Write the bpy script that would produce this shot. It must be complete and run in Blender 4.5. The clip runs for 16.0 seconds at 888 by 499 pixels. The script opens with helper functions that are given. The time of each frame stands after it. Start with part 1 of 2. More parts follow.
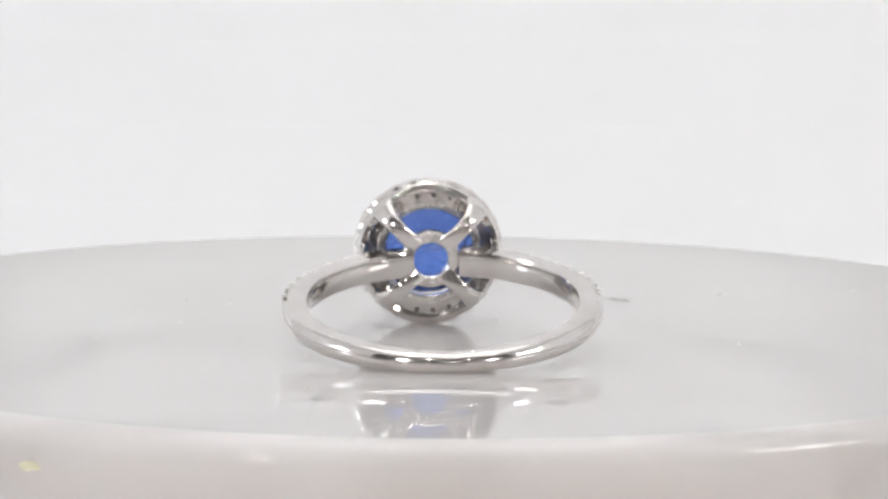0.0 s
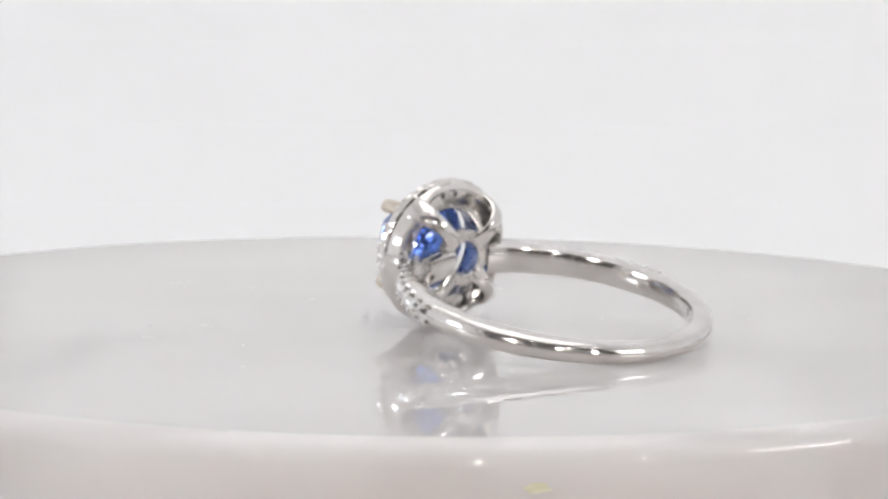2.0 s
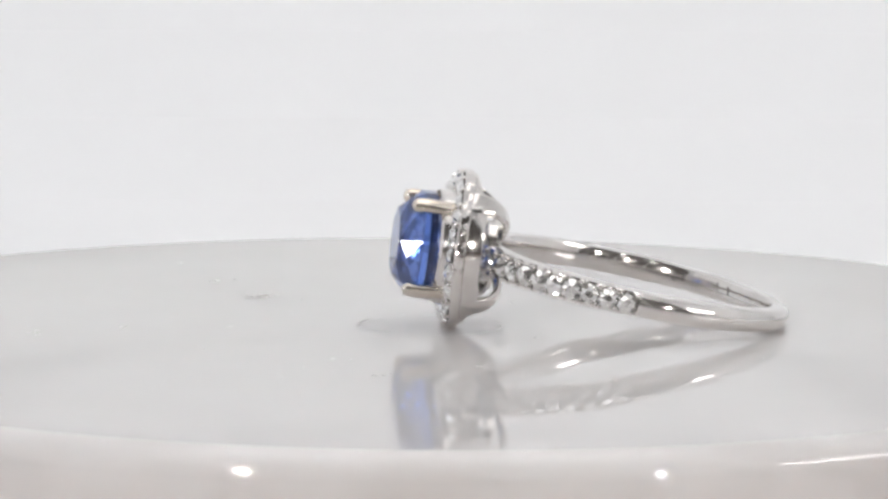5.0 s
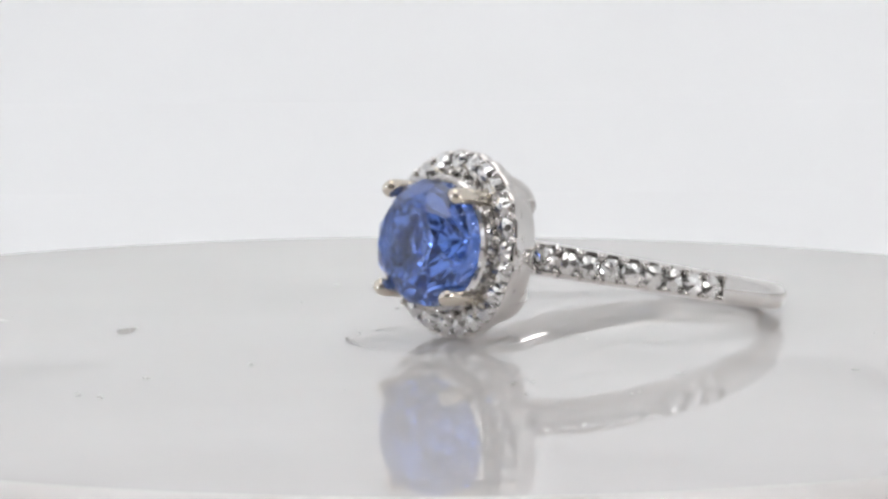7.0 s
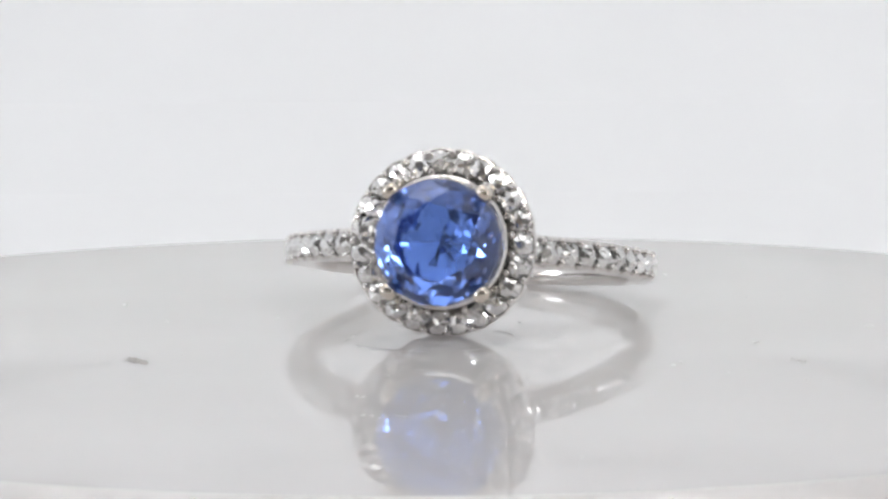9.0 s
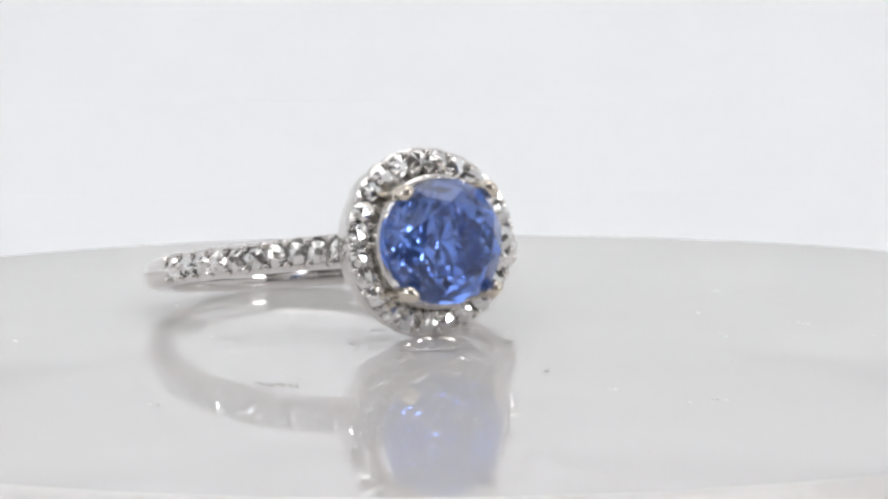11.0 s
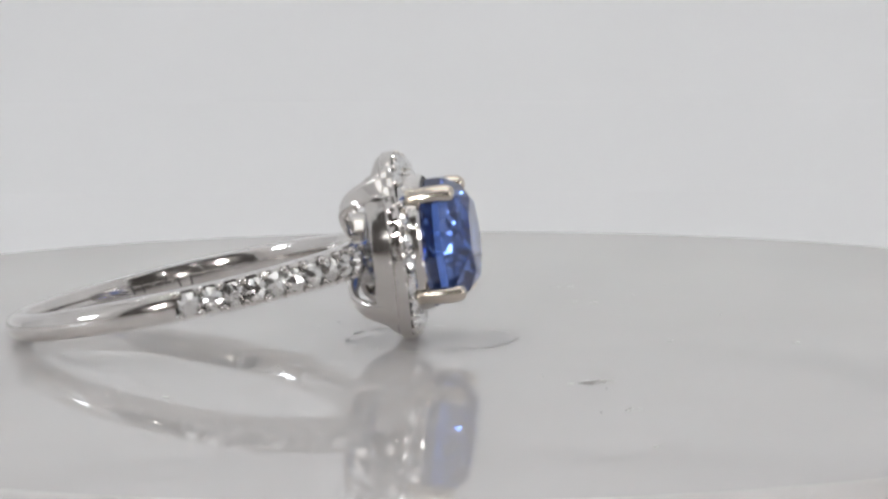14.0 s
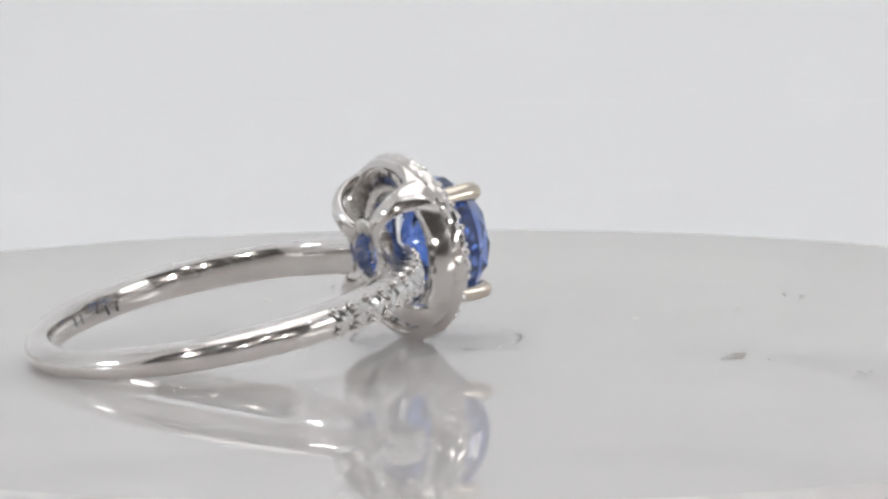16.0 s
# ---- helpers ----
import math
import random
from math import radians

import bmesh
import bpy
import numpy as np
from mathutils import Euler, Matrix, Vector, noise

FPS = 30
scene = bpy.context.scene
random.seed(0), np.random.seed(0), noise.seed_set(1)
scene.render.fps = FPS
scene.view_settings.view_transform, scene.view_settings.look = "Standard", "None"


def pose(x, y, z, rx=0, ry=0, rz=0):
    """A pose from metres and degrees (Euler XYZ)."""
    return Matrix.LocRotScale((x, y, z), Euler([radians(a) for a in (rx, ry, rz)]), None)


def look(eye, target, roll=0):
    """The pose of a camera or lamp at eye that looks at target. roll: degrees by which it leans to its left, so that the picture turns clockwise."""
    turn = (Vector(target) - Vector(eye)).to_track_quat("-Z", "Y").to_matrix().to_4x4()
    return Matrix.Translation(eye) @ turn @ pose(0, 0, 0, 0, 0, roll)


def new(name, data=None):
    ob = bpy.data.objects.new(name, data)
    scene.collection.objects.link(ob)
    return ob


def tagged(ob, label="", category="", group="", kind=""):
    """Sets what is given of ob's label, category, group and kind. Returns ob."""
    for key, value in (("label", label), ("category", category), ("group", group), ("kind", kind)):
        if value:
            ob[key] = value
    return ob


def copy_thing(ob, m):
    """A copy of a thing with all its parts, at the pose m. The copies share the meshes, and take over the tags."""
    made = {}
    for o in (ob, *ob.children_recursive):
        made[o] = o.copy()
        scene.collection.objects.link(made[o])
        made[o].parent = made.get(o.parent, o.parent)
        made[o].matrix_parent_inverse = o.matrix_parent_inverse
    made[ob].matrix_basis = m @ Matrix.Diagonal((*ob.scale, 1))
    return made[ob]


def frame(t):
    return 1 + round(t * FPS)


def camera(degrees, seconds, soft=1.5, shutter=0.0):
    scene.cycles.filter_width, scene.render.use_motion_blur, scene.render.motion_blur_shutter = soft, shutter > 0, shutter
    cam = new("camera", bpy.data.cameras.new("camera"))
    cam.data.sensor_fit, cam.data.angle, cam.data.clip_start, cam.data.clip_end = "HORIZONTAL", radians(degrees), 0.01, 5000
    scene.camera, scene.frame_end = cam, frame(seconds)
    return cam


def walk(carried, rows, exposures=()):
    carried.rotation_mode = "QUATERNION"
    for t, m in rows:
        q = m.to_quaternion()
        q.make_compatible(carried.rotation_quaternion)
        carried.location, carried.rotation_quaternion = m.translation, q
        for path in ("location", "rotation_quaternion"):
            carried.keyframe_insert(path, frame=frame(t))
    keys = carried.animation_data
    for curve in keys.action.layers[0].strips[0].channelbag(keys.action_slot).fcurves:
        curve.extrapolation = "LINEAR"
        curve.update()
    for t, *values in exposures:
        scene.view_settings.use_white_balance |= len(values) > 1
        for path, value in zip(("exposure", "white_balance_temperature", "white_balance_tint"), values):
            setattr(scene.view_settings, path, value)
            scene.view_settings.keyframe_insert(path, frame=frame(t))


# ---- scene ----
MM = 0.001

# ---- camera: still, then slid in towards the ring, then still ----
cam = camera(12.74, 16.0, soft=2.9)


def stand(x, y, z, yaw, pitch, roll):
    eye = Vector((x, y, z)) * MM
    a, b = radians(yaw), radians(pitch)
    way = Vector((math.sin(a) * math.cos(b), math.cos(a) * math.cos(b), math.sin(b)))
    return look(eye, eye + way, roll)


FAR = (0.0, -257.744, 37.552, 0.182, -7.269, 0.418)
CLOSE = (0.001, -201.233, 30.728)
walk(cam, [(0.0, stand(*FAR)), (4.2, stand(*FAR)),
           (6.3, stand(*CLOSE, 0.197, -7.39, -0.244)), (9.5, stand(*CLOSE, 0.19, -7.395, -0.244)), (12.8, stand(*CLOSE, 0.183, -7.401, -0.244)), (16.0, stand(*CLOSE, 0.177, -7.406, -0.244))],
     exposures=[(0.0, -0.06, 6500, 12), (4.2, -0.11, 6480, 12), (6.3, -0.12, 6410, 11), (9.2, -0.12, 6370, 11), (11.3, -0.06, 6370, 11), (12.0, -0.06, 6400, 11), (12.5, -0.33, 6410, 11),
                (13.0, -0.47, 6440, 11), (14.0, -0.5, 6440, 11), (14.6, -0.46, 6420, 11), (15.1, -0.38, 6415, 11), (15.4, -0.34, 6410, 11), (16.0, -0.32, 6420, 11)])

# ---- the room behind the camera and the lamps of the light tent ----
world = bpy.data.worlds.new("room")
world.use_nodes = True
scene.world = world
back = world.node_tree.nodes["Background"]
back.inputs["Color"].default_value = (1.0, 0.93, 0.89, 1)
back.inputs["Strength"].default_value = 0.09


def area_lamp(name, eye, target, size, power, color):
    data = bpy.data.lights.new(name, "AREA")
    data.shape, data.size, data.energy, data.color = "SQUARE", size, power, color
    ob = new(name, data)
    ob.matrix_world = look(eye, target)
    return ob


area_lamp("tent_lamp", (0.0, 0.0, 0.34), (0, 0.0, 0), 0.24, 0.25, (1.0, 0.99, 0.97))


# ---- materials ----
def material(name):
    m = bpy.data.materials.new(name)
    m.use_nodes = True
    t = m.node_tree
    return m, t, t.nodes["Principled BSDF"]


def node(t, kind, **values):
    n = t.nodes.new(kind)
    for k, v in values.items():
        n.inputs[k].default_value = v
    return n


def ramp(t, source, stops):
    n = t.nodes.new("ShaderNodeValToRGB")
    e = n.color_ramp.elements
    e[0].position, e[0].color = stops[0][0], (*stops[0][1], 1)
    e[1].position, e[1].color = stops[1][0], (*stops[1][1], 1)
    t.links.new(source, n.inputs["Fac"])
    return n.outputs["Color"]


def noisy(t, scale, detail=4.0):
    co = t.nodes.new("ShaderNodeTexCoord")
    n = node(t, "ShaderNodeTexNoise", Scale=scale, Detail=detail)
    t.links.new(co.outputs["Object"], n.inputs["Vector"])
    return n.outputs["Fac"]


def bump(t, b, source, strength, distance):
    n = node(t, "ShaderNodeBump", Strength=strength, Distance=distance)
    t.links.new(source, n.inputs["Height"])
    t.links.new(n.outputs["Normal"], b.inputs["Normal"])


def metal(name, low, high, rough):
    m, t, b = material(name)
    b.inputs["Metallic"].default_value = 1
    t.links.new(ramp(t, noisy(t, 350), [(0.3, low), (0.7, high)]), b.inputs["Base Color"])
    r = ramp(t, noisy(t, 1600, 6), [(0.3, (rough * 0.7,) * 3), (0.75, (rough * 1.6,) * 3)])
    t.links.new(r, b.inputs["Roughness"])
    bump(t, b, noisy(t, 900, 3), 0.38, 0.00003)
    return m


def gem(name, color, ior, rough):
    m, t, b = material(name)
    b.inputs["Base Color"].default_value = (*color, 1)
    b.inputs["Transmission Weight"].default_value = 1
    b.inputs["IOR"].default_value = ior
    b.inputs["Roughness"].default_value = rough
    return m


WHITE_GOLD = metal("polished white gold", (0.68, 0.655, 0.63), (0.82, 0.80, 0.78), 0.10)
WORN_GOLD = metal("worn white gold", (0.66, 0.60, 0.51), (0.80, 0.74, 0.65), 0.12)
SATIN_GOLD = metal("satin white gold", (0.66, 0.64, 0.61), (0.80, 0.78, 0.75), 0.22)
# near-black: the shade inside engraved cuts and drilled holes, put into the colour
ENGRAVED_SHADE = metal("engraved shadow", (0.10, 0.10, 0.10), (0.16, 0.15, 0.15), 0.4)
SAPPHIRE = gem("blue sapphire", (0.145, 0.275, 0.79), 1.77, 0.03)
SAPPHIRE.node_tree.nodes["Principled BSDF"].inputs["Transmission Weight"].default_value = 0.95
DIAMOND = gem("diamond", (0.99, 0.99, 0.98), 2.4, 0.085)
DIAMOND.node_tree.nodes["Principled BSDF"].inputs["Metallic"].default_value = 0.75


def acrylic():
    """Milky plastic that lets a little show through, under a clear polished skin."""
    m, t, b = material("milky acrylic")
    t.links.new(ramp(t, noisy(t, 45), [(0.3, (0.84, 0.81, 0.80)), (0.7, (0.89, 0.865, 0.855))]), b.inputs["Base Color"])
    b.inputs["Roughness"].default_value = 0.6
    b.inputs["Specular IOR Level"].default_value = 0.0
    b.inputs["Subsurface Weight"].default_value = 0.8
    b.inputs["Subsurface Radius"].default_value = (1.0, 0.95, 0.92)
    b.inputs["Subsurface Scale"].default_value = 0.008
    b.inputs["Alpha"].default_value = 0.66
    gloss = t.nodes.new("ShaderNodeBsdfGlossy")
    t.links.new(ramp(t, noisy(t, 120, 6), [(0.35, (0.002,) * 3), (0.85, (0.012,) * 3)]), gloss.inputs["Roughness"])
    edge = node(t, "ShaderNodeFresnel", IOR=1.64)
    mix = t.nodes.new("ShaderNodeMixShader")
    t.links.new(edge.outputs["Fac"], mix.inputs["Fac"])
    t.links.new(b.outputs["BSDF"], mix.inputs[1])
    t.links.new(gloss.outputs["BSDF"], mix.inputs[2])
    t.links.new(mix.outputs["Shader"], t.nodes["Material Output"].inputs["Surface"])
    return m


def plain(name, low, high, rough, scale=40):
    m, t, b = material(name)
    t.links.new(ramp(t, noisy(t, scale), [(0.3, low), (0.7, high)]), b.inputs["Base Color"])
    b.inputs["Roughness"].default_value = rough
    return m


ACRYLIC = acrylic()
HUB = plain("grey hub plastic", (0.78, 0.76, 0.76), (0.83, 0.81, 0.81), 0.3, 300)
BASE = plain("white base plastic", (0.76, 0.74, 0.73), (0.82, 0.80, 0.79), 0.35)
MARK = plain("yellow-green smudge", (0.60, 0.60, 0.42), (0.72, 0.70, 0.58), 0.7, 900)
MARK.node_tree.nodes["Principled BSDF"].inputs["Specular IOR Level"].default_value = 0.1
DESK = plain("brown desk wood", (0.13, 0.07, 0.045), (0.24, 0.14, 0.09), 0.45, 14)
CLOTH = plain("white tent cloth", (0.79, 0.80, 0.81), (0.83, 0.84, 0.85), 0.9, 6)
DUST = plain("grey dust", (0.36, 0.35, 0.34), (0.52, 0.51, 0.50), 1.0, 2000)
DUST.node_tree.nodes["Principled BSDF"].inputs["Specular IOR Level"].default_value = 0.0
CASE = plain("white lamp housing", (0.70, 0.70, 0.70), (0.76, 0.76, 0.76), 0.4)
LED, _t, _b = material("white led")
_b.inputs["Emission Color"].default_value = (1.0, 0.97, 0.92, 1)
_b.inputs["Emission Strength"].default_value = 360
DIODE, _t, _b = material("led strip diode")
_b.inputs["Emission Color"].default_value = (1.0, 0.98, 0.95, 1)
_b.inputs["Emission Strength"].default_value = 300
PANEL, _t, _b = material("light panel diffuser")
_b.inputs["Emission Color"].default_value = (1.0, 0.98, 0.96, 1)
_b.inputs["Emission Strength"].default_value = 12
COOL, _t, _b = material("cool light panel diffuser")
_b.inputs["Emission Color"].default_value = (0.86, 0.93, 1.0, 1)
_b.inputs["Emission Strength"].default_value = 32
SPINDLE = metal("dark spindle steel", (0.10, 0.10, 0.11), (0.16, 0.16, 0.17), 0.35)


# ---- mesh helpers (millimetres) ----
def mesh_of(name, bm, mat, smooth=False):
    bmesh.ops.recalc_face_normals(bm, faces=bm.faces)
    bmesh.ops.scale(bm, vec=(MM, MM, MM), verts=bm.verts)
    for e in bm.edges:
        e.smooth = len(e.link_faces) == 2 and e.calc_face_angle(0.0) < radians(38)
    me = bpy.data.meshes.new(name)
    bm.to_mesh(me)
    bm.free()
    me.materials.append(mat)
    for f in me.polygons:
        f.use_smooth = smooth
    return me


def part(name, bm, mat, parent, label="", smooth=False, m=None):
    ob = new(name, bm if isinstance(bm, bpy.types.Mesh) else mesh_of(name, bm, mat, smooth))
    ob.parent = parent
    if m is not None:
        ob.matrix_basis = m
    return tagged(ob, label)


def grid_faces(bm, rows, closed_rows, closed_cols):
    """Faces between rows of vertices."""
    n, k = len(rows), len(rows[0])
    for i in range(n if closed_rows else n - 1):
        for j in range(k if closed_cols else k - 1):
            bm.faces.new((rows[i][j], rows[i][(j + 1) % k], rows[(i + 1) % n][(j + 1) % k], rows[(i + 1) % n][j]))


def lathe(profile, steps=96, wave=None):
    """Profile of (r, z) turned about z; closed profile gives a ring."""
    bm = bmesh.new()
    rows = []
    for i in range(steps):
        a = 2 * math.pi * i / steps
        row = []
        for r, z in profile:
            q = r + (wave(a, r) if wave else 0)
            row.append(bm.verts.new((q * math.cos(a), q * math.sin(a), z)))
        rows.append(row)
    grid_faces(bm, rows, True, True)
    return bm


def solid_lathe(profile, steps=96):
    """Profile of (r, z), open, closed at both ends by flat faces."""
    bm = bmesh.new()
    rows = [[bm.verts.new((r * math.cos(a), r * math.sin(a), z)) for r, z in profile]
            for a in (2 * math.pi * i / steps for i in range(steps))]
    grid_faces(bm, rows, True, False)
    bm.faces.new([row[0] for row in rows])
    bm.faces.new([row[-1] for row in rows])
    return bm


def sweep(points, sides, widths, thicks, bm=None, k=12, power=2.0):
    """Superellipse section carried along points; sides: the unit vector of the width at each point."""
    bm = bm or bmesh.new()
    rows = []
    for i, p in enumerate(points):
        a, b = points[max(i - 1, 0)], points[min(i + 1, len(points) - 1)]
        along = (b - a).normalized()
        side = (sides[i] - along * sides[i].dot(along)).normalized()
        out = along.cross(side)
        row = []
        for j in range(k):
            w = 2 * math.pi * j / k
            c, s = math.cos(w), math.sin(w)
            cx = math.copysign(abs(c) ** (2 / power), c) * widths[i] / 2
            cy = math.copysign(abs(s) ** (2 / power), s) * thicks[i] / 2
            row.append(bm.verts.new(p + side * cx + out * cy))
        rows.append(row)
    grid_faces(bm, rows, False, True)
    bm.faces.new(rows[0])
    bm.faces.new(rows[-1])
    return bm


def curve_through(rows, n):
    """Catmull-Rom through rows of numbers, n steps between rows."""
    out = []
    for i in range(len(rows) - 1):
        a, b, c, d = (np.array(rows[max(0, min(len(rows) - 1, i + k))], float) for k in (-1, 0, 1, 2))
        for j in range(n):
            t = j / n
            out.append(0.5 * (2 * b + (c - a) * t + (2 * a - 5 * b + 4 * c - d) * t * t + (3 * b - a - 3 * c + d) * t ** 3))
    return out + [np.array(rows[-1], float)]


def brilliant(rg, rt, zt, zm, zg, zp, zc, n=8, crushed=0.0):
    """A round brilliant: table, stars, kites, upper girdle, girdle, lower girdle, mains, culet."""
    bm = bmesh.new()
    ring = lambda r, z, count, off: [bm.verts.new((r * math.cos(2 * math.pi * (i + off) / count), r * math.sin(2 * math.pi * (i + off) / count), z)) for i in range(count)]
    tab = ring(rt, zt, n, 0)
    mid = ring(rt + (rg - rt) * 0.56, zm, n, 0.5)
    up = ring(rg, zg, 2 * n, 0)
    low = ring(rg, zp, 2 * n, 0)
    pav = ring(rg * 0.30, zc + (zp - zc) * 0.30, n, 0.5)
    tip = bm.verts.new((0, 0, zc))
    for v in mid if crushed > 0.04 else ():
        v.co += Vector((random.uniform(-1, 1), random.uniform(-1, 1), random.uniform(-0.7, 0.7))) * crushed
    bm.faces.new(tab)
    if crushed:
        # pavilion of many small, slightly uneven facets
        rings = [low] + [ring(rg * q, zc + (zp - zc) * q, 2 * n, 0.5 * (k % 2 == 0)) for k, q in enumerate((0.80, 0.60, 0.40, 0.20))]
        for r in rings[1:]:
            for v in r:
                v.co += Vector((random.uniform(-1, 1), random.uniform(-1, 1), random.uniform(-1, 1))) * crushed
        for k in range(4):
            for i in range(2 * n):
                a, b, c, d = rings[k][i], rings[k][(i + 1) % (2 * n)], rings[k + 1][i], rings[k + 1][(i + (1 if k % 2 else -1)) % (2 * n)]
                if k % 2 == 0:
                    bm.faces.new((a, b, c))
                    bm.faces.new((a, c, d))
                else:
                    bm.faces.new((a, d, c))
                    bm.faces.new((a, b, d))
        for i in range(2 * n):
            bm.faces.new((rings[4][i], rings[4][(i + 1) % (2 * n)], tip))
        bmesh.ops.delete(bm, geom=pav, context="VERTS")
    for i in range(n):
        j, h = (i + 1) % n, (i - 1) % n
        bm.faces.new((tab[i], mid[i], tab[j]))
        bm.faces.new((tab[i], mid[h], up[2 * i], mid[i]))
        bm.faces.new((mid[i], up[2 * i], up[2 * i + 1]))
        bm.faces.new((mid[i], up[2 * i + 1], up[(2 * i + 2) % (2 * n)]))
        if crushed:
            continue
        bm.faces.new((pav[i], low[2 * i], low[2 * i + 1]))
        bm.faces.new((pav[i], low[2 * i + 1], low[(2 * i + 2) % (2 * n)]))
        bm.faces.new((tip, pav[h], low[2 * i], pav[i]))
    for i in range(2 * n):
        j = (i + 1) % (2 * n)
        bm.faces.new((up[i], up[j], low[j], low[i]))
    return bm


def melee(r):
    """A small brilliant, cut a little unevenly: table, stars, kites and girdle facets over a pointed underside."""
    bm = brilliant(r, 0.38 * r, 0.46 * r, 0.30 * r, 0.0, -0.06 * r, -0.80 * r)
    for v in bm.verts:
        v.co += Vector((random.uniform(-1, 1), random.uniform(-1, 1), random.uniform(-1, 1))) * 0.085 * r
    return bm


def ball(r, z=1.0):
    bm = bmesh.new()
    bmesh.ops.create_uvsphere(bm, u_segments=10, v_segments=6, radius=r)
    bmesh.ops.scale(bm, vec=(1, 1, z), verts=bm.verts)
    return bm


def box(sx, sy, sz, bevel=0.0):
    bm = bmesh.new()
    bmesh.ops.create_cube(bm, size=1)
    bmesh.ops.scale(bm, vec=(sx, sy, sz), verts=bm.verts)
    if bevel:
        bmesh.ops.bevel(bm, geom=list(bm.edges), offset=bevel, segments=2, affect="EDGES", profile=0.5)
    return bm


# ---- the light tent ----
def slab(name, sx, sy, sz, x, y, z, label, kind="structure", mat=None):
    ob = new(name, mesh_of(name, box(sx, sy, sz, 1.0), mat or CLOTH))
    ob.matrix_world = pose(x * MM, y * MM, z * MM)
    return tagged(ob, label, "wall" if "wall" in name else name.split("_")[0], kind=kind)


def sweep_wall():
    """Floor and back wall of one white sheet, bent round where they meet."""
    bm = bmesh.new()
    line = [(-70, -40)] + [(100 + 120 * math.sin(a), -40 + 120 - 120 * math.cos(a)) for a in (math.pi / 2 * i / 16 for i in range(17))] + [(220, 345)]
    rows = []
    for x in (-260, 260):
        rows.append([bm.verts.new((x, y, z)) for y, z in line] + [bm.verts.new((x, y + 2, z - 2)) for y, z in reversed(line)])
    grid_faces(bm, rows, False, True)
    for r in rows:
        bm.faces.new(r)
    ob = new("backdrop", mesh_of("backdrop", bm, CLOTH, False))
    return tagged(ob, "seamless white sheet bent up into a back wall", "backdrop", kind="structure")


sweep_wall()
slab("desk", 1400, 900, 30, 0, -120, -58, "brown wooden desk under the light tent", mat=DESK)
# side walls and roof stay out of view, added to bounce white light
slab("wall_left", 4, 424, 384, -262, 10, 153, "unseen white cloth side wall, added as a reflector")
slab("wall_right", 4, 424, 384, 262, 10, 153, "unseen white cloth side wall, added as a reflector")
slab("ceiling", 528, 424, 4, 0, 10, 348, "unseen white cloth roof, added as a reflector")


def front_wall():
    """Unseen front cloth; its rectangular opening for the camera also gives the metal dark reflections."""
    bm = bmesh.new()
    for x0, x1, z0, z1 in ((-264, -222, -43, 344), (222, 264, -43, 344), (-222, 222, 280, 344)):
        bmesh.ops.create_cube(bm, size=1, matrix=Matrix.Translation(((x0 + x1) / 2, -205, (z0 + z1) / 2)) @ Matrix.Diagonal((x1 - x0, 4, z1 - z0, 1)))
    return tagged(new("wall_front", mesh_of("wall_front", bm, CLOTH)), "unseen white cloth front with an opening, added to shape reflections", "wall", kind="structure")


front_wall()


def led_spot(r, eye):
    """A round unseen lamp head aimed at the ring, on an added thin stand that rises from the desk."""
    spot = new("led_spot")
    aim = look(eye, (0, 0, 0))
    part("housing", solid_lathe([(r * 1.5, 0), (r * 1.5, 14), (r * 1.2, 18), (r * 0.5, 20)], 32), CASE, spot, smooth=True)
    part("lens", solid_lathe([(r, 0), (r * 0.93, -1.2), (r * 0.62, -2.0)], 24), LED, spot, "lit white led lens", smooth=True)
    top = aim @ Vector((0, 0, 15 * MM))
    h = (top.z + 0.043) / MM
    part("stand", solid_lathe([(22, 0), (22, 3), (20, 4), (2.2, 5), (2.0, h)], 32), CASE, spot, "added thin white stand with a round foot, out of view", smooth=True, m=aim.inverted() @ pose(top.x, top.y, -0.043))
    spot.matrix_world = aim
    return tagged(spot, "small round unseen spot lamp with one lit led on an added stand", "spot lamp", "spot lamps beside the camera")


# all out of view; the two 3.2 mm lamps are added for more sparkle
for size, eye in ((8.0, (-0.125, -0.27, 0.085)), (3.2, (0.09, -0.30, 0.16)), (3.2, (-0.05, -0.31, 0.21)), (5.5, (0.17, -0.28, 0.06)), (4.0, (0.035, -0.29, 0.062))):
    led_spot(size, eye)


def led_strip(count, step):
    """A narrow bar with a row of small lit leds, facing down."""
    strip = new("led_strip")
    part("housing", box(count * step + 10, 14, 6, 1.0), CASE, strip)
    lens = mesh_of("lens", solid_lathe([(2.6, 0), (2.3, -0.9), (1.3, -1.5)], 14), DIODE, True)
    for i in range(count):
        part("lens", lens, DIODE, strip, "lit white led lens", m=pose((i - (count - 1) / 2) * step * MM, 0, -3.0 * MM))
    return tagged(strip, "white strip with a row of lit leds under the roof", "led strip", "led strips of the tent")


strip = led_strip(8, 52)
strip.matrix_world = pose(0, -0.15, 0.343)
copy_thing(strip, pose(0, 0.15, 0.343))


def light_panel(glow, w, h):
    panel = new("light_panel")
    part("housing", box(w + 8, h + 8, 8, 1.5), CASE, panel)
    part("diffuser", box(w, h, 2, 0.6), glow, panel, "glowing white diffuser", m=pose(0, 0, -4.2 * MM))
    return tagged(panel, "flat white light panel with a glowing diffuser", "light panel")


panel = tagged(light_panel(PANEL, 82, 32), group="light panels of the tent")
panel.matrix_world = look((0.225, -0.14, 0.09), (0, 0, 0))
panel = tagged(light_panel(COOL, 46, 26), "flat white light panel with a cool bluish glow", group="light panels of the tent")
panel.matrix_world = look((-0.245, -0.085, 0.06), (0, 0, 0))


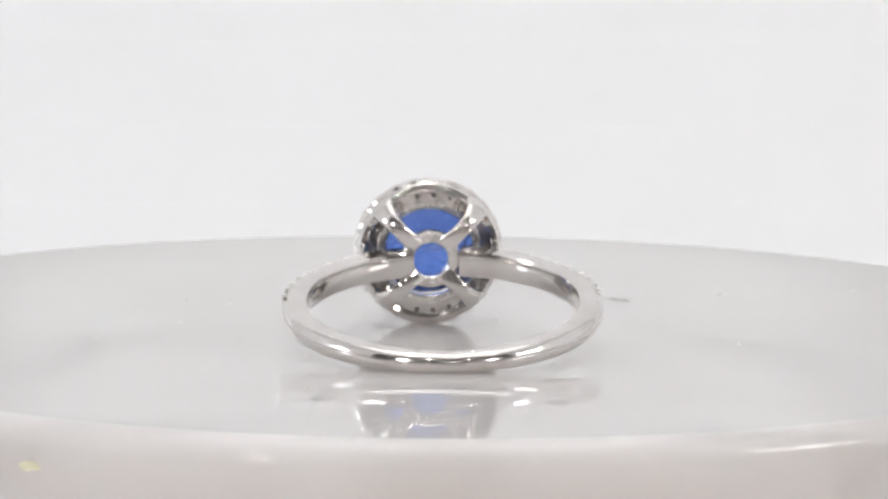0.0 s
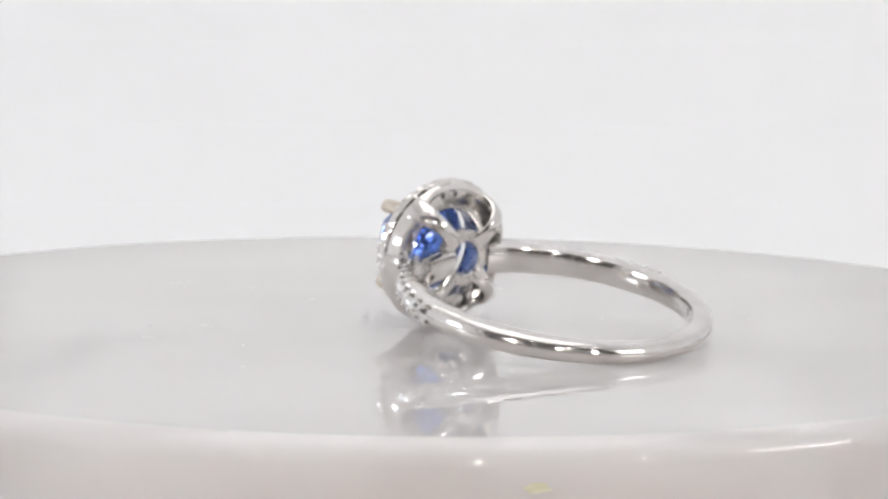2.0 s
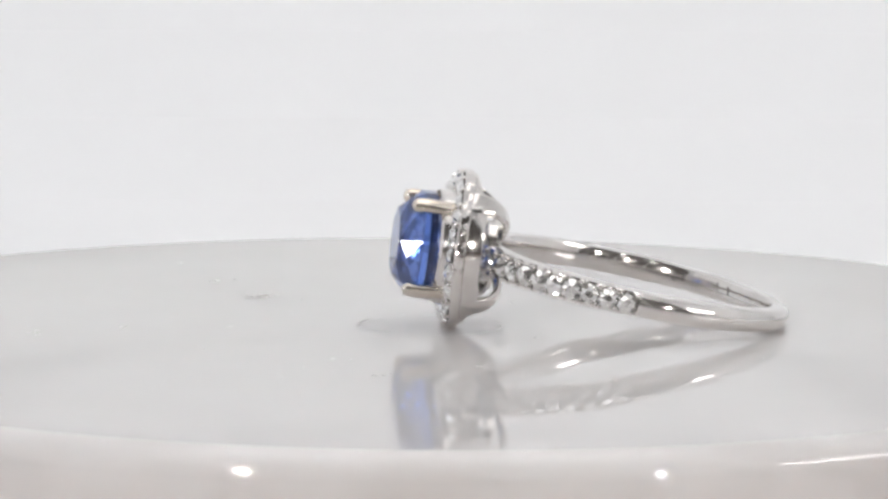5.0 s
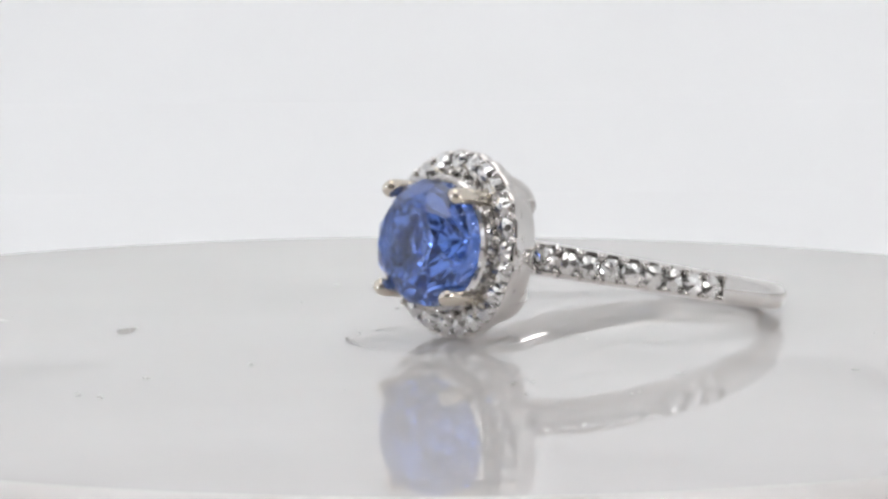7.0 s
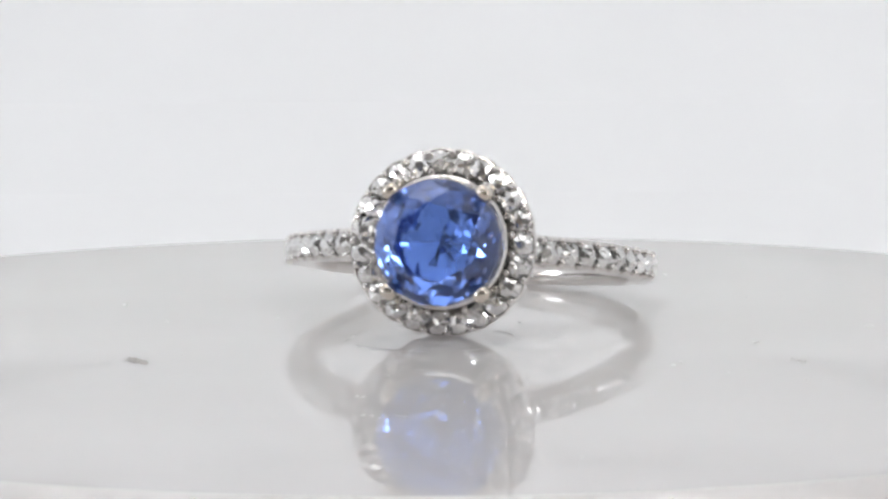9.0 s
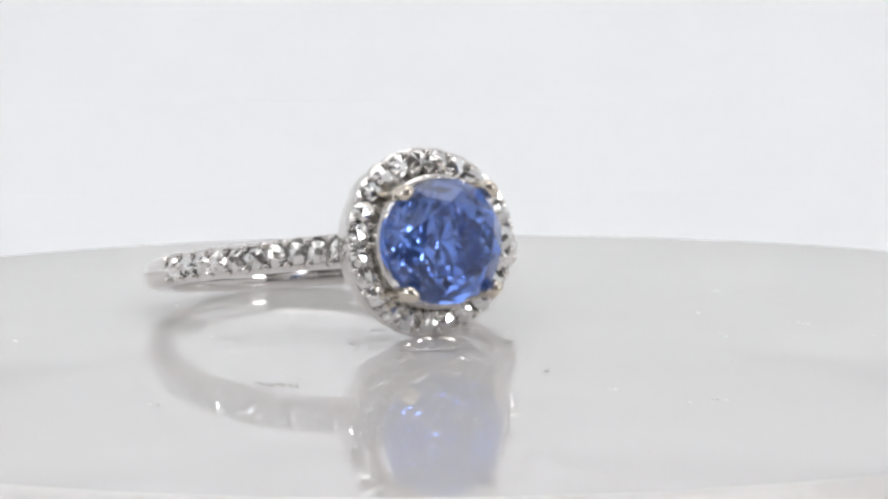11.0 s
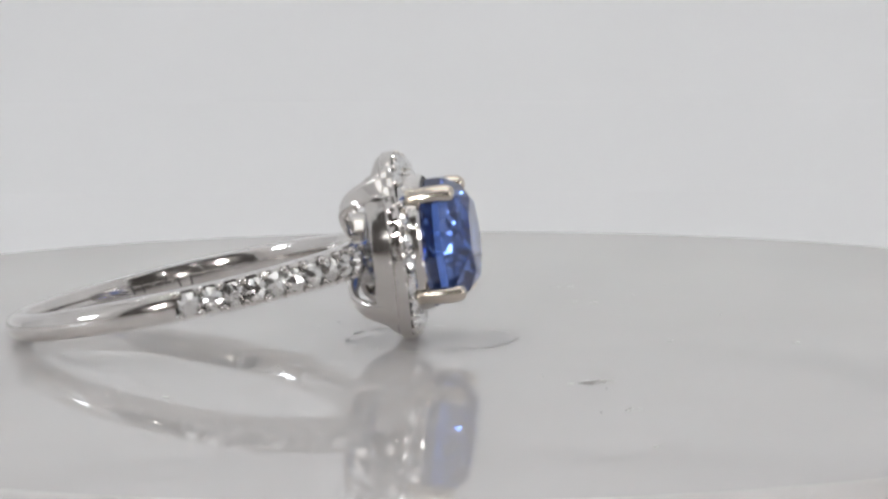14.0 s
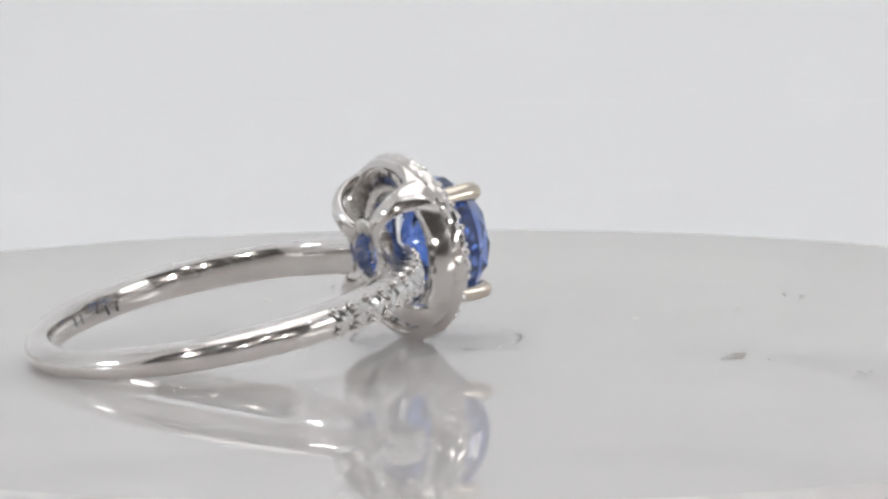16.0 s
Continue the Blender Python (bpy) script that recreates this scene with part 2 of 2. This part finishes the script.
# ---- the turntable ----
turntable = tagged(new("turntable"), "round milky acrylic turntable with a dark centre spindle", "turntable")
rim = [(43.3 + 1.5 * math.sin(a), -1.5 + 1.5 * math.cos(a)) for a in (math.pi / 24 * i for i in range(13))]
part("plate", solid_lathe([(0.02, 0), (4.0, 0), (30, 0), (42.6, 0), (43.2, 0)] + rim + [(44.8, -6.0), (44.4, -6.8), (43.4, -7.0), (30, -7.0), (4.7, -7.0)], 180), ACRYLIC, turntable, smooth=True)
mark = solid_lathe([(0.25, 0.08), (0.55, 0.05), (0.65, -0.05)], 20)
for v in mark.verts:
    v.co.xy *= 1.0 + 0.35 * noise.noise(v.co * 2.3 + Vector((4.0, 1.0, 0.0)))
bmesh.ops.scale(mark, vec=(1.25, 0.5, 0.6), verts=mark.verts)
part("mark", mark, MARK, turntable, "faint yellow-green smudge on the rim", smooth=True, m=pose(0, 0, 0, 0, 0, 147) @ pose(44.78 * MM, 0, -2.6 * MM) @ pose(0, 0, 0, 90, 0, 90))
beaded = lathe([(4.20, 0.002), (4.24, 0.024), (4.29, 0.034), (4.35, 0.034), (4.41, 0.024), (4.45, 0.002)], 120)
for v in beaded.verts:  # low beads, sunk between them, shaped so that the ring glints brokenly
    k = noise.noise(Vector((v.co.x * 0.9, v.co.y * 0.9, 3.0)))
    v.co.z = v.co.z * max(0.0, 0.35 + 1.6 * k) - (0.02 if k < -0.1 else 0.0)
    v.co.xy *= 1.0 + 0.02 * noise.noise(v.co * 1.3)
part("hub_ring", beaded, ACRYLIC, turntable, "uneven raised ring of milky acrylic round the hub", smooth=True)
hub = part("hub", solid_lathe([(4.2, -0.9), (4.3, -1.0), (4.3, -2.6), (4.0, -2.8)], 48), HUB, turntable, "pale plastic hub let into the plate", smooth=True)
part("sleeve", lathe([(4.32, -2.9), (4.32, -7.6), (4.6, -7.6), (4.6, -0.3), (4.4, -0.3)], 48), HUB, hub, "grey sleeve round the spindle", smooth=True)
part("spindle", solid_lathe([(2.3, -2.9), (2.3, -7.9)], 32), SPINDLE, hub, "dark metal spindle", smooth=True)
part("base", solid_lathe([(38, -8), (40, -8), (41, -9), (41, -38), (40, -40)], 96), BASE, turntable, "round white plastic base", smooth=True)


# ---- the ring ----
def build_ring():
    ring = tagged(new("ring"), "white gold halo ring with round blue sapphire on the turntable", "ring")
    C, RO, RI = -11.121, 10.0, 8.4

    # band: flat inside, domed outside; the shoulders are channelled for the small stones
    def band():
        bm = bmesh.new()
        rows = []
        domed = [(0.30, 0.47), (0.14, 0.34), (0.04, 0.2), (0, 0), (0.04, -0.2), (0.14, -0.34), (0.30, -0.47)]
        cut = [(0.22, 0.48), (0.16, 0.37), (0.5, 0.31), (0.5, 0), (0.5, -0.31), (0.16, -0.37), (0.22, -0.48)]
        angles = [9.9 + 0.55 * i for i in range(139)] + [86.6 + 1.0 * i for i in range(94)]
        angles += [360 - a for a in reversed(angles)]
        for d in angles:
            e = min(d, 360 - d)
            ease = max(0.0, (e - 80) / 100) ** 1.5
            wide = 1.75 - 0.30 * min(e, 86) / 86 - 0.33 * ease
            ri = RI + 0.42 * ease
            notch = 0.2 * max(0.0, math.cos(2 * math.pi * (e - 84.0) / 6.6)) ** 2 if 18 < e < 84.4 else 0.0
            inner = [(ri + 0.45, -0.53), (ri + 0.08, -0.5), (ri, -0.38), (ri - 0.03, 0), (ri, 0.38), (ri + 0.08, 0.5), (ri + 0.45, 0.53), (RO - 0.55, 0.52)]
            outer = [(RO - q - (notch if q < 0.3 else 0), y) for q, y in cut] if e < 84.4 else [(RO - q, y) for q, y in domed]
            a = radians(d)
            rows.append([bm.verts.new((r * math.sin(a), y * wide, C + r * math.cos(a))) for r, y in inner + outer + [(RO - 0.55, -0.52)]])
        grid_faces(bm, rows, False, True)
        bm.faces.new(rows[0])
        bm.faces.new(rows[-1])
        return bm

    shank = part("shank", band(), WHITE_GOLD, ring, "polished white gold band with channelled shoulders", smooth=True)

    stones = [mesh_of("diamond", melee(0.60), DIAMOND) for _ in range(9)]
    bead = mesh_of("bead", ball(0.215), WHITE_GOLD, True)
    for sign in (1, -1):
        sh = shank
        for i in range(11):
            d = 84.0 - 3.3 - 6.6 * i
            turn = pose(0, 0, C * MM, 0, sign * d, 0)
            part("diamond", random.choice(stones), DIAMOND, sh, m=turn @ pose(0, 0, (RO - 0.16) * MM, random.uniform(-8, 8), random.uniform(-8, 8), random.uniform(0, 360)))
        for i in range(12):
            turn = pose(0, 0, C * MM, 0, sign * (84.0 - 6.6 * i), 0)
            for y in (-0.56, 0.56):
                part("bead", bead, WHITE_GOLD, sh, m=turn @ pose(0, y * MM, (RO - 0.10) * MM))

    # worn hallmark on the inside of the band, as small bars, dark for the shade in the cuts
    mark = mesh_of("hallmark", box(0.55, 0.10, 0.05), ENGRAVED_SHADE)
    for a in (104, 108.5, 113, 122, 126, -118, -123, -140, -146):
        part("hallmark", mark, ENGRAVED_SHADE, shank, m=pose(0, 0, C * MM, 0, a, 0) @ pose(0, random.uniform(-0.2, 0.2) * MM, (RI + (0.03 if abs(a) < 115 else 0.10 if abs(a) < 130 else 0.18)) * MM, 0, 0, random.choice((20, 75, 90, 100))))

    # head, set a little askew on the band
    v = Vector((radians(4.759), radians(0.958), radians(0.721)))
    askew = Matrix.Translation(Vector((0.399, 0.06, 0)) * MM) @ Matrix.Rotation(v.length, 4, v.normalized())

    n = 23
    scallop = lambda a, r: 0.09 * abs(math.cos(n * a / 2)) - 0.03 if 4.6 < r < 4.815 else 0.0
    # the halo is bent a little, its two sides towards the stone's face
    lift = lambda a: 0.6 * math.cos(a) ** 2

    def bent(bm):
        for v in bm.verts:
            if v.co.xy.length > 3.5:
                v.co.z += lift(math.atan2(v.co.y, v.co.x))
        return bm

    halo = part("halo", bent(lathe([(3.36, -0.80), (3.29, 1.10), (3.34, 1.22), (3.45, 1.08), (3.52, -0.14), (3.7, -0.24), (4.52, -0.26), (4.62, -0.10), (4.73, -0.10), (4.81, -0.20), (4.82, -0.42), (4.77, -0.66), (4.59, -0.84), (4.42, -0.90), (4.2, -0.84)],
                              288, scallop)), WHITE_GOLD, ring, "scalloped white gold halo of small diamonds", m=askew)
    for i in range(n):
        a = 360 * i / n
        part("diamond", random.choice(stones), DIAMOND, halo, m=pose(0, 0, 0, 0, 0, a) @ pose(4.14 * MM, 0, lift(radians(a)) * MM, random.uniform(-9, 9), random.uniform(-6, 12), random.uniform(0, 360)))
        for r in (3.66, 4.60):
            part("bead", bead, WHITE_GOLD, halo, m=pose(0, 0, 0, 0, 0, a + 180 / n) @ pose(r * MM, 0, (lift(radians(a + 180 / n)) - 0.02) * MM))
    # solid dark discs under the halo, coloured like the shade in drilled holes
    hole = mesh_of("drill_hole_shade", solid_lathe([(0.15, 0), (0.17, -0.05), (0.10, -0.06)], 12), ENGRAVED_SHADE)
    for i in range(n):
        part("drill_hole_shade", hole, ENGRAVED_SHADE, halo, m=pose(0, 0, 0, 0, 0, 360 * i / n) @ pose(3.86 * MM, 0, (lift(2 * math.pi * i / n) - 0.80) * MM))

    # basket: dome of four ribs from the pierced seat up to the halo
    prof = [(1.35, -2.45), (2.1, -2.70), (2.85, -2.75), (3.55, -2.50), (4.10, -1.95), (4.42, -1.22), (4.46, -0.55)]
    dome_r = lambda z: float(np.interp(-z, [-q for _, q in reversed(prof[2:])], [q for q, _ in reversed(prof[2:])]))

    def collar():
        """Wall under the halo, deeper over the two shoulders than above and below."""
        bm = bmesh.new()
        rows = []
        for i in range(96):
            a = 2 * math.pi * i / 96
            up, low = lift(a), -0.98 - 0.20 * math.cos(a) ** 4 - 0.55 * math.sin(2 * a) ** 4 * math.cos(a) ** 2
            q = dome_r(low)
            line = [(4.10, -0.74 + up), (q - 0.36, low + 0.06), (q - 0.14, low - 0.07), (q + 0.10, low), (dome_r(-1.0) + 0.16, min(-0.95, low * 0.5 + 0.5 * up - 0.4)), (4.66, -0.80 + up)]
            rows.append([bm.verts.new((p * math.cos(a), p * math.sin(a), z)) for p, z in line])
        grid_faces(bm, rows, True, True)
        return bm

    basket = part("basket", collar(), WHITE_GOLD, ring, "domed openwork basket under the halo", smooth=True, m=askew)
    for k in range(4):
        w = radians(45 + 90 * k)
        rows = curve_through([(r, z, q) for (r, z), q in zip(prof, (1.6, 1.1, 1.05, 1.12, 1.35, 1.8, 2.6))], 4)
        pts = [Vector((r * math.cos(w), r * math.sin(w), z)) for r, z, q in rows]
        side = Vector((-math.sin(w), math.cos(w), 0))
        bm = sweep(pts, [side] * len(pts), [q for r, z, q in rows], [0.5] * len(pts), k=16, power=2.3)
        out = Vector((math.cos(w), math.sin(w), 0))
        for v in bm.verts:  # wrap the rib round the dome
            r, d = v.co.dot(out), v.co.dot(side)
            q = w + d / max(r, 1.8)
            v.co = (r * math.cos(q), r * math.sin(q), v.co.z + lift(q) * min(1.0, max(0.0, (v.co.z + 2.0) / 1.4)))
        part("rib", bm, WHITE_GOLD, basket, smooth=True)
    part("cup", lathe([(3.24, 0.95), (2.86, -0.55), (2.92, -0.68), (3.05, -0.74), (3.40, -0.74), (3.34, 0.95)], 64), SATIN_GOLD, basket, "cone of metal round the stone's underside", smooth=True)
    part("seat", lathe([(1.12, -1.9), (1.12, -2.58), (1.20, -2.66), (1.74, -2.66), (1.86, -2.56), (1.86, -1.9)], 48), SATIN_GOLD, basket, "pierced round seat", smooth=True)

    # centre stone and its four claws
    part("sapphire", brilliant(3.25, 2.05, 3.55, 3.05, 2.2, 1.38, -0.4, 8, 0.055), SAPPHIRE, ring, "round brilliant-cut cornflower blue sapphire", m=askew @ pose(0, 0, 0, 0, 0, 9))
    for sx, sy in ((1, 1), (1, -1), (-1, 1), (-1, -1)):
        w = math.atan2(sy * 2.5, sx * 2.35)
        rows = curve_through([(3.40, -0.4, 0.92, 0.65), (3.46, 0.6, 0.92, 0.65), (3.52, 1.5, 0.94, 0.7), (3.53, 2.2, 0.96, 0.78), (3.47, 2.62, 0.94, 0.84), (3.40, 2.86, 0.78, 0.72), (3.34, 3.0, 0.35, 0.3)], 3)
        pts = [Vector((r * math.cos(w), r * math.sin(w), z)) for r, z, p, q in rows]
        side = Vector((-math.sin(w), math.cos(w), 0))
        part("prong", sweep(pts, [side] * len(pts), [p for r, z, p, q in rows], [q for r, z, p, q in rows], k=14, power=2.4), WORN_GOLD, ring, "rounded claw, rubbed slightly yellow", smooth=True, m=askew)
    return ring


ring = build_ring()


# ---- dust and scuffs on the plate ----
def dust():
    bm = bmesh.new()

    def fleck(r, a, length, width, turn):
        x, y = r * math.cos(radians(a)), r * math.sin(radians(a))
        k = 9
        low, top = [], []
        for i in range(k):
            w = 2 * math.pi * i / k
            q = random.uniform(0.6, 1.2)
            u, v = length * q * math.cos(w) / 2, width * q * math.sin(w) / 2
            c, s = math.cos(radians(turn)), math.sin(radians(turn))
            low.append(bm.verts.new((x + u * c - v * s, y + u * s + v * c, 0.004)))
            top.append(bm.verts.new((x + 0.7 * (u * c - v * s), y + 0.7 * (u * s + v * c), 0.03)))
        grid_faces(bm, [low, top], False, True)
        bm.faces.new(low)
        bm.faces.new(top)

    def smear(r, a, count, spread, turn, size=0.45):
        for _ in range(count):
            d = random.gauss(0, spread)
            e = random.gauss(0, spread * 0.25)
            x = r * math.cos(radians(a)) + d * math.cos(radians(turn)) - e * math.sin(radians(turn))
            y = r * math.sin(radians(a)) + d * math.sin(radians(turn)) + e * math.cos(radians(turn))
            fleck(math.hypot(x, y), math.degrees(math.atan2(y, x)), random.uniform(0.3, 1.0) * size, random.uniform(0.15, 0.5) * size, random.uniform(0, 180))

    smear(16.2, -55, 16, 0.9, 35, 0.8)
    smear(24.1, 5, 7, 0.9, 95)
    smear(24.0, -60, 5, 0.8, 40)
    smear(19.5, 77, 5, 0.5, 20)
    smear(18.8, 0.5, 3, 0.25, 60)
    for r, a, q in ((12.2, 0, 0.5), (15.0, 62, 0.5), (16.5, 94, 0.55), (23.1, 110, 0.5), (27.9, 162, 0.4), (11.4, -123, 0.3), (19.0, -160, 0.35), (33.0, -65, 0.5), (18.4, 61, 0.3), (14.8, 66, 0.4), (21.4, -118, 0.4)):
        fleck(r, a, q, q * 0.6, random.uniform(0, 180))
    for _ in range(8):
        fleck(random.uniform(7, 40), random.uniform(0, 360), random.uniform(0.08, 0.2), random.uniform(0.05, 0.12), random.uniform(0, 180))
    ob = new("dust", mesh_of("dust", bm, DUST))
    return tagged(ob, "grey dust flecks and smears on the turntable plate", "dust", kind="stuff")


specks = dust()


# ---- what turns ----
def motions():
    tau, roll = radians(11.597), radians(-1.236)
    z = Vector((math.cos(tau), 0, math.sin(tau)))
    y = Vector((-math.sin(tau), 0, math.cos(tau)))
    x = y.cross(z)
    x, y = x * math.cos(roll) + y * math.sin(roll), y * math.cos(roll) - x * math.sin(roll)
    lying = Matrix((x, y, z)).transposed().to_4x4()
    lying.translation = Vector((-1.268, -0.029, 4.78)) * MM
    # the little motor runs unevenly and its axle has some play
    when = [0, 1.5, 2, 3.5, 4, 6.5, 7, 8, 9, 11.5, 12.5, 13, 14.5, 16]
    ahead = [-0.27, 0.03, 0.43, 0.19, -0.34, 0.89, -0.18, -0.57, -0.38, 0.11, -0.09, 0.24, -0.57, 0.49]
    play = [0.092, 0.033, -0.075, -0.01, -0.041, -0.023, 0.087, 0.146, 0.079, 0.038, -0.122, -0.138, 0.033, 0.177]
    turns = []
    for i in range(33):
        t = i * 0.5
        turn = 93.165 + 18.521 * t + float(np.interp(t, when, ahead))
        turns.append((t, pose(float(np.interp(t, when, play)) * MM, 0, 0, 0, 0, turn) @ pose(0, 0, 0, 0.103, -0.277, 0)))
    walk(turntable, turns)
    walk(specks, turns)
    walk(ring, [(t, m @ lying) for t, m in turns])


motions()
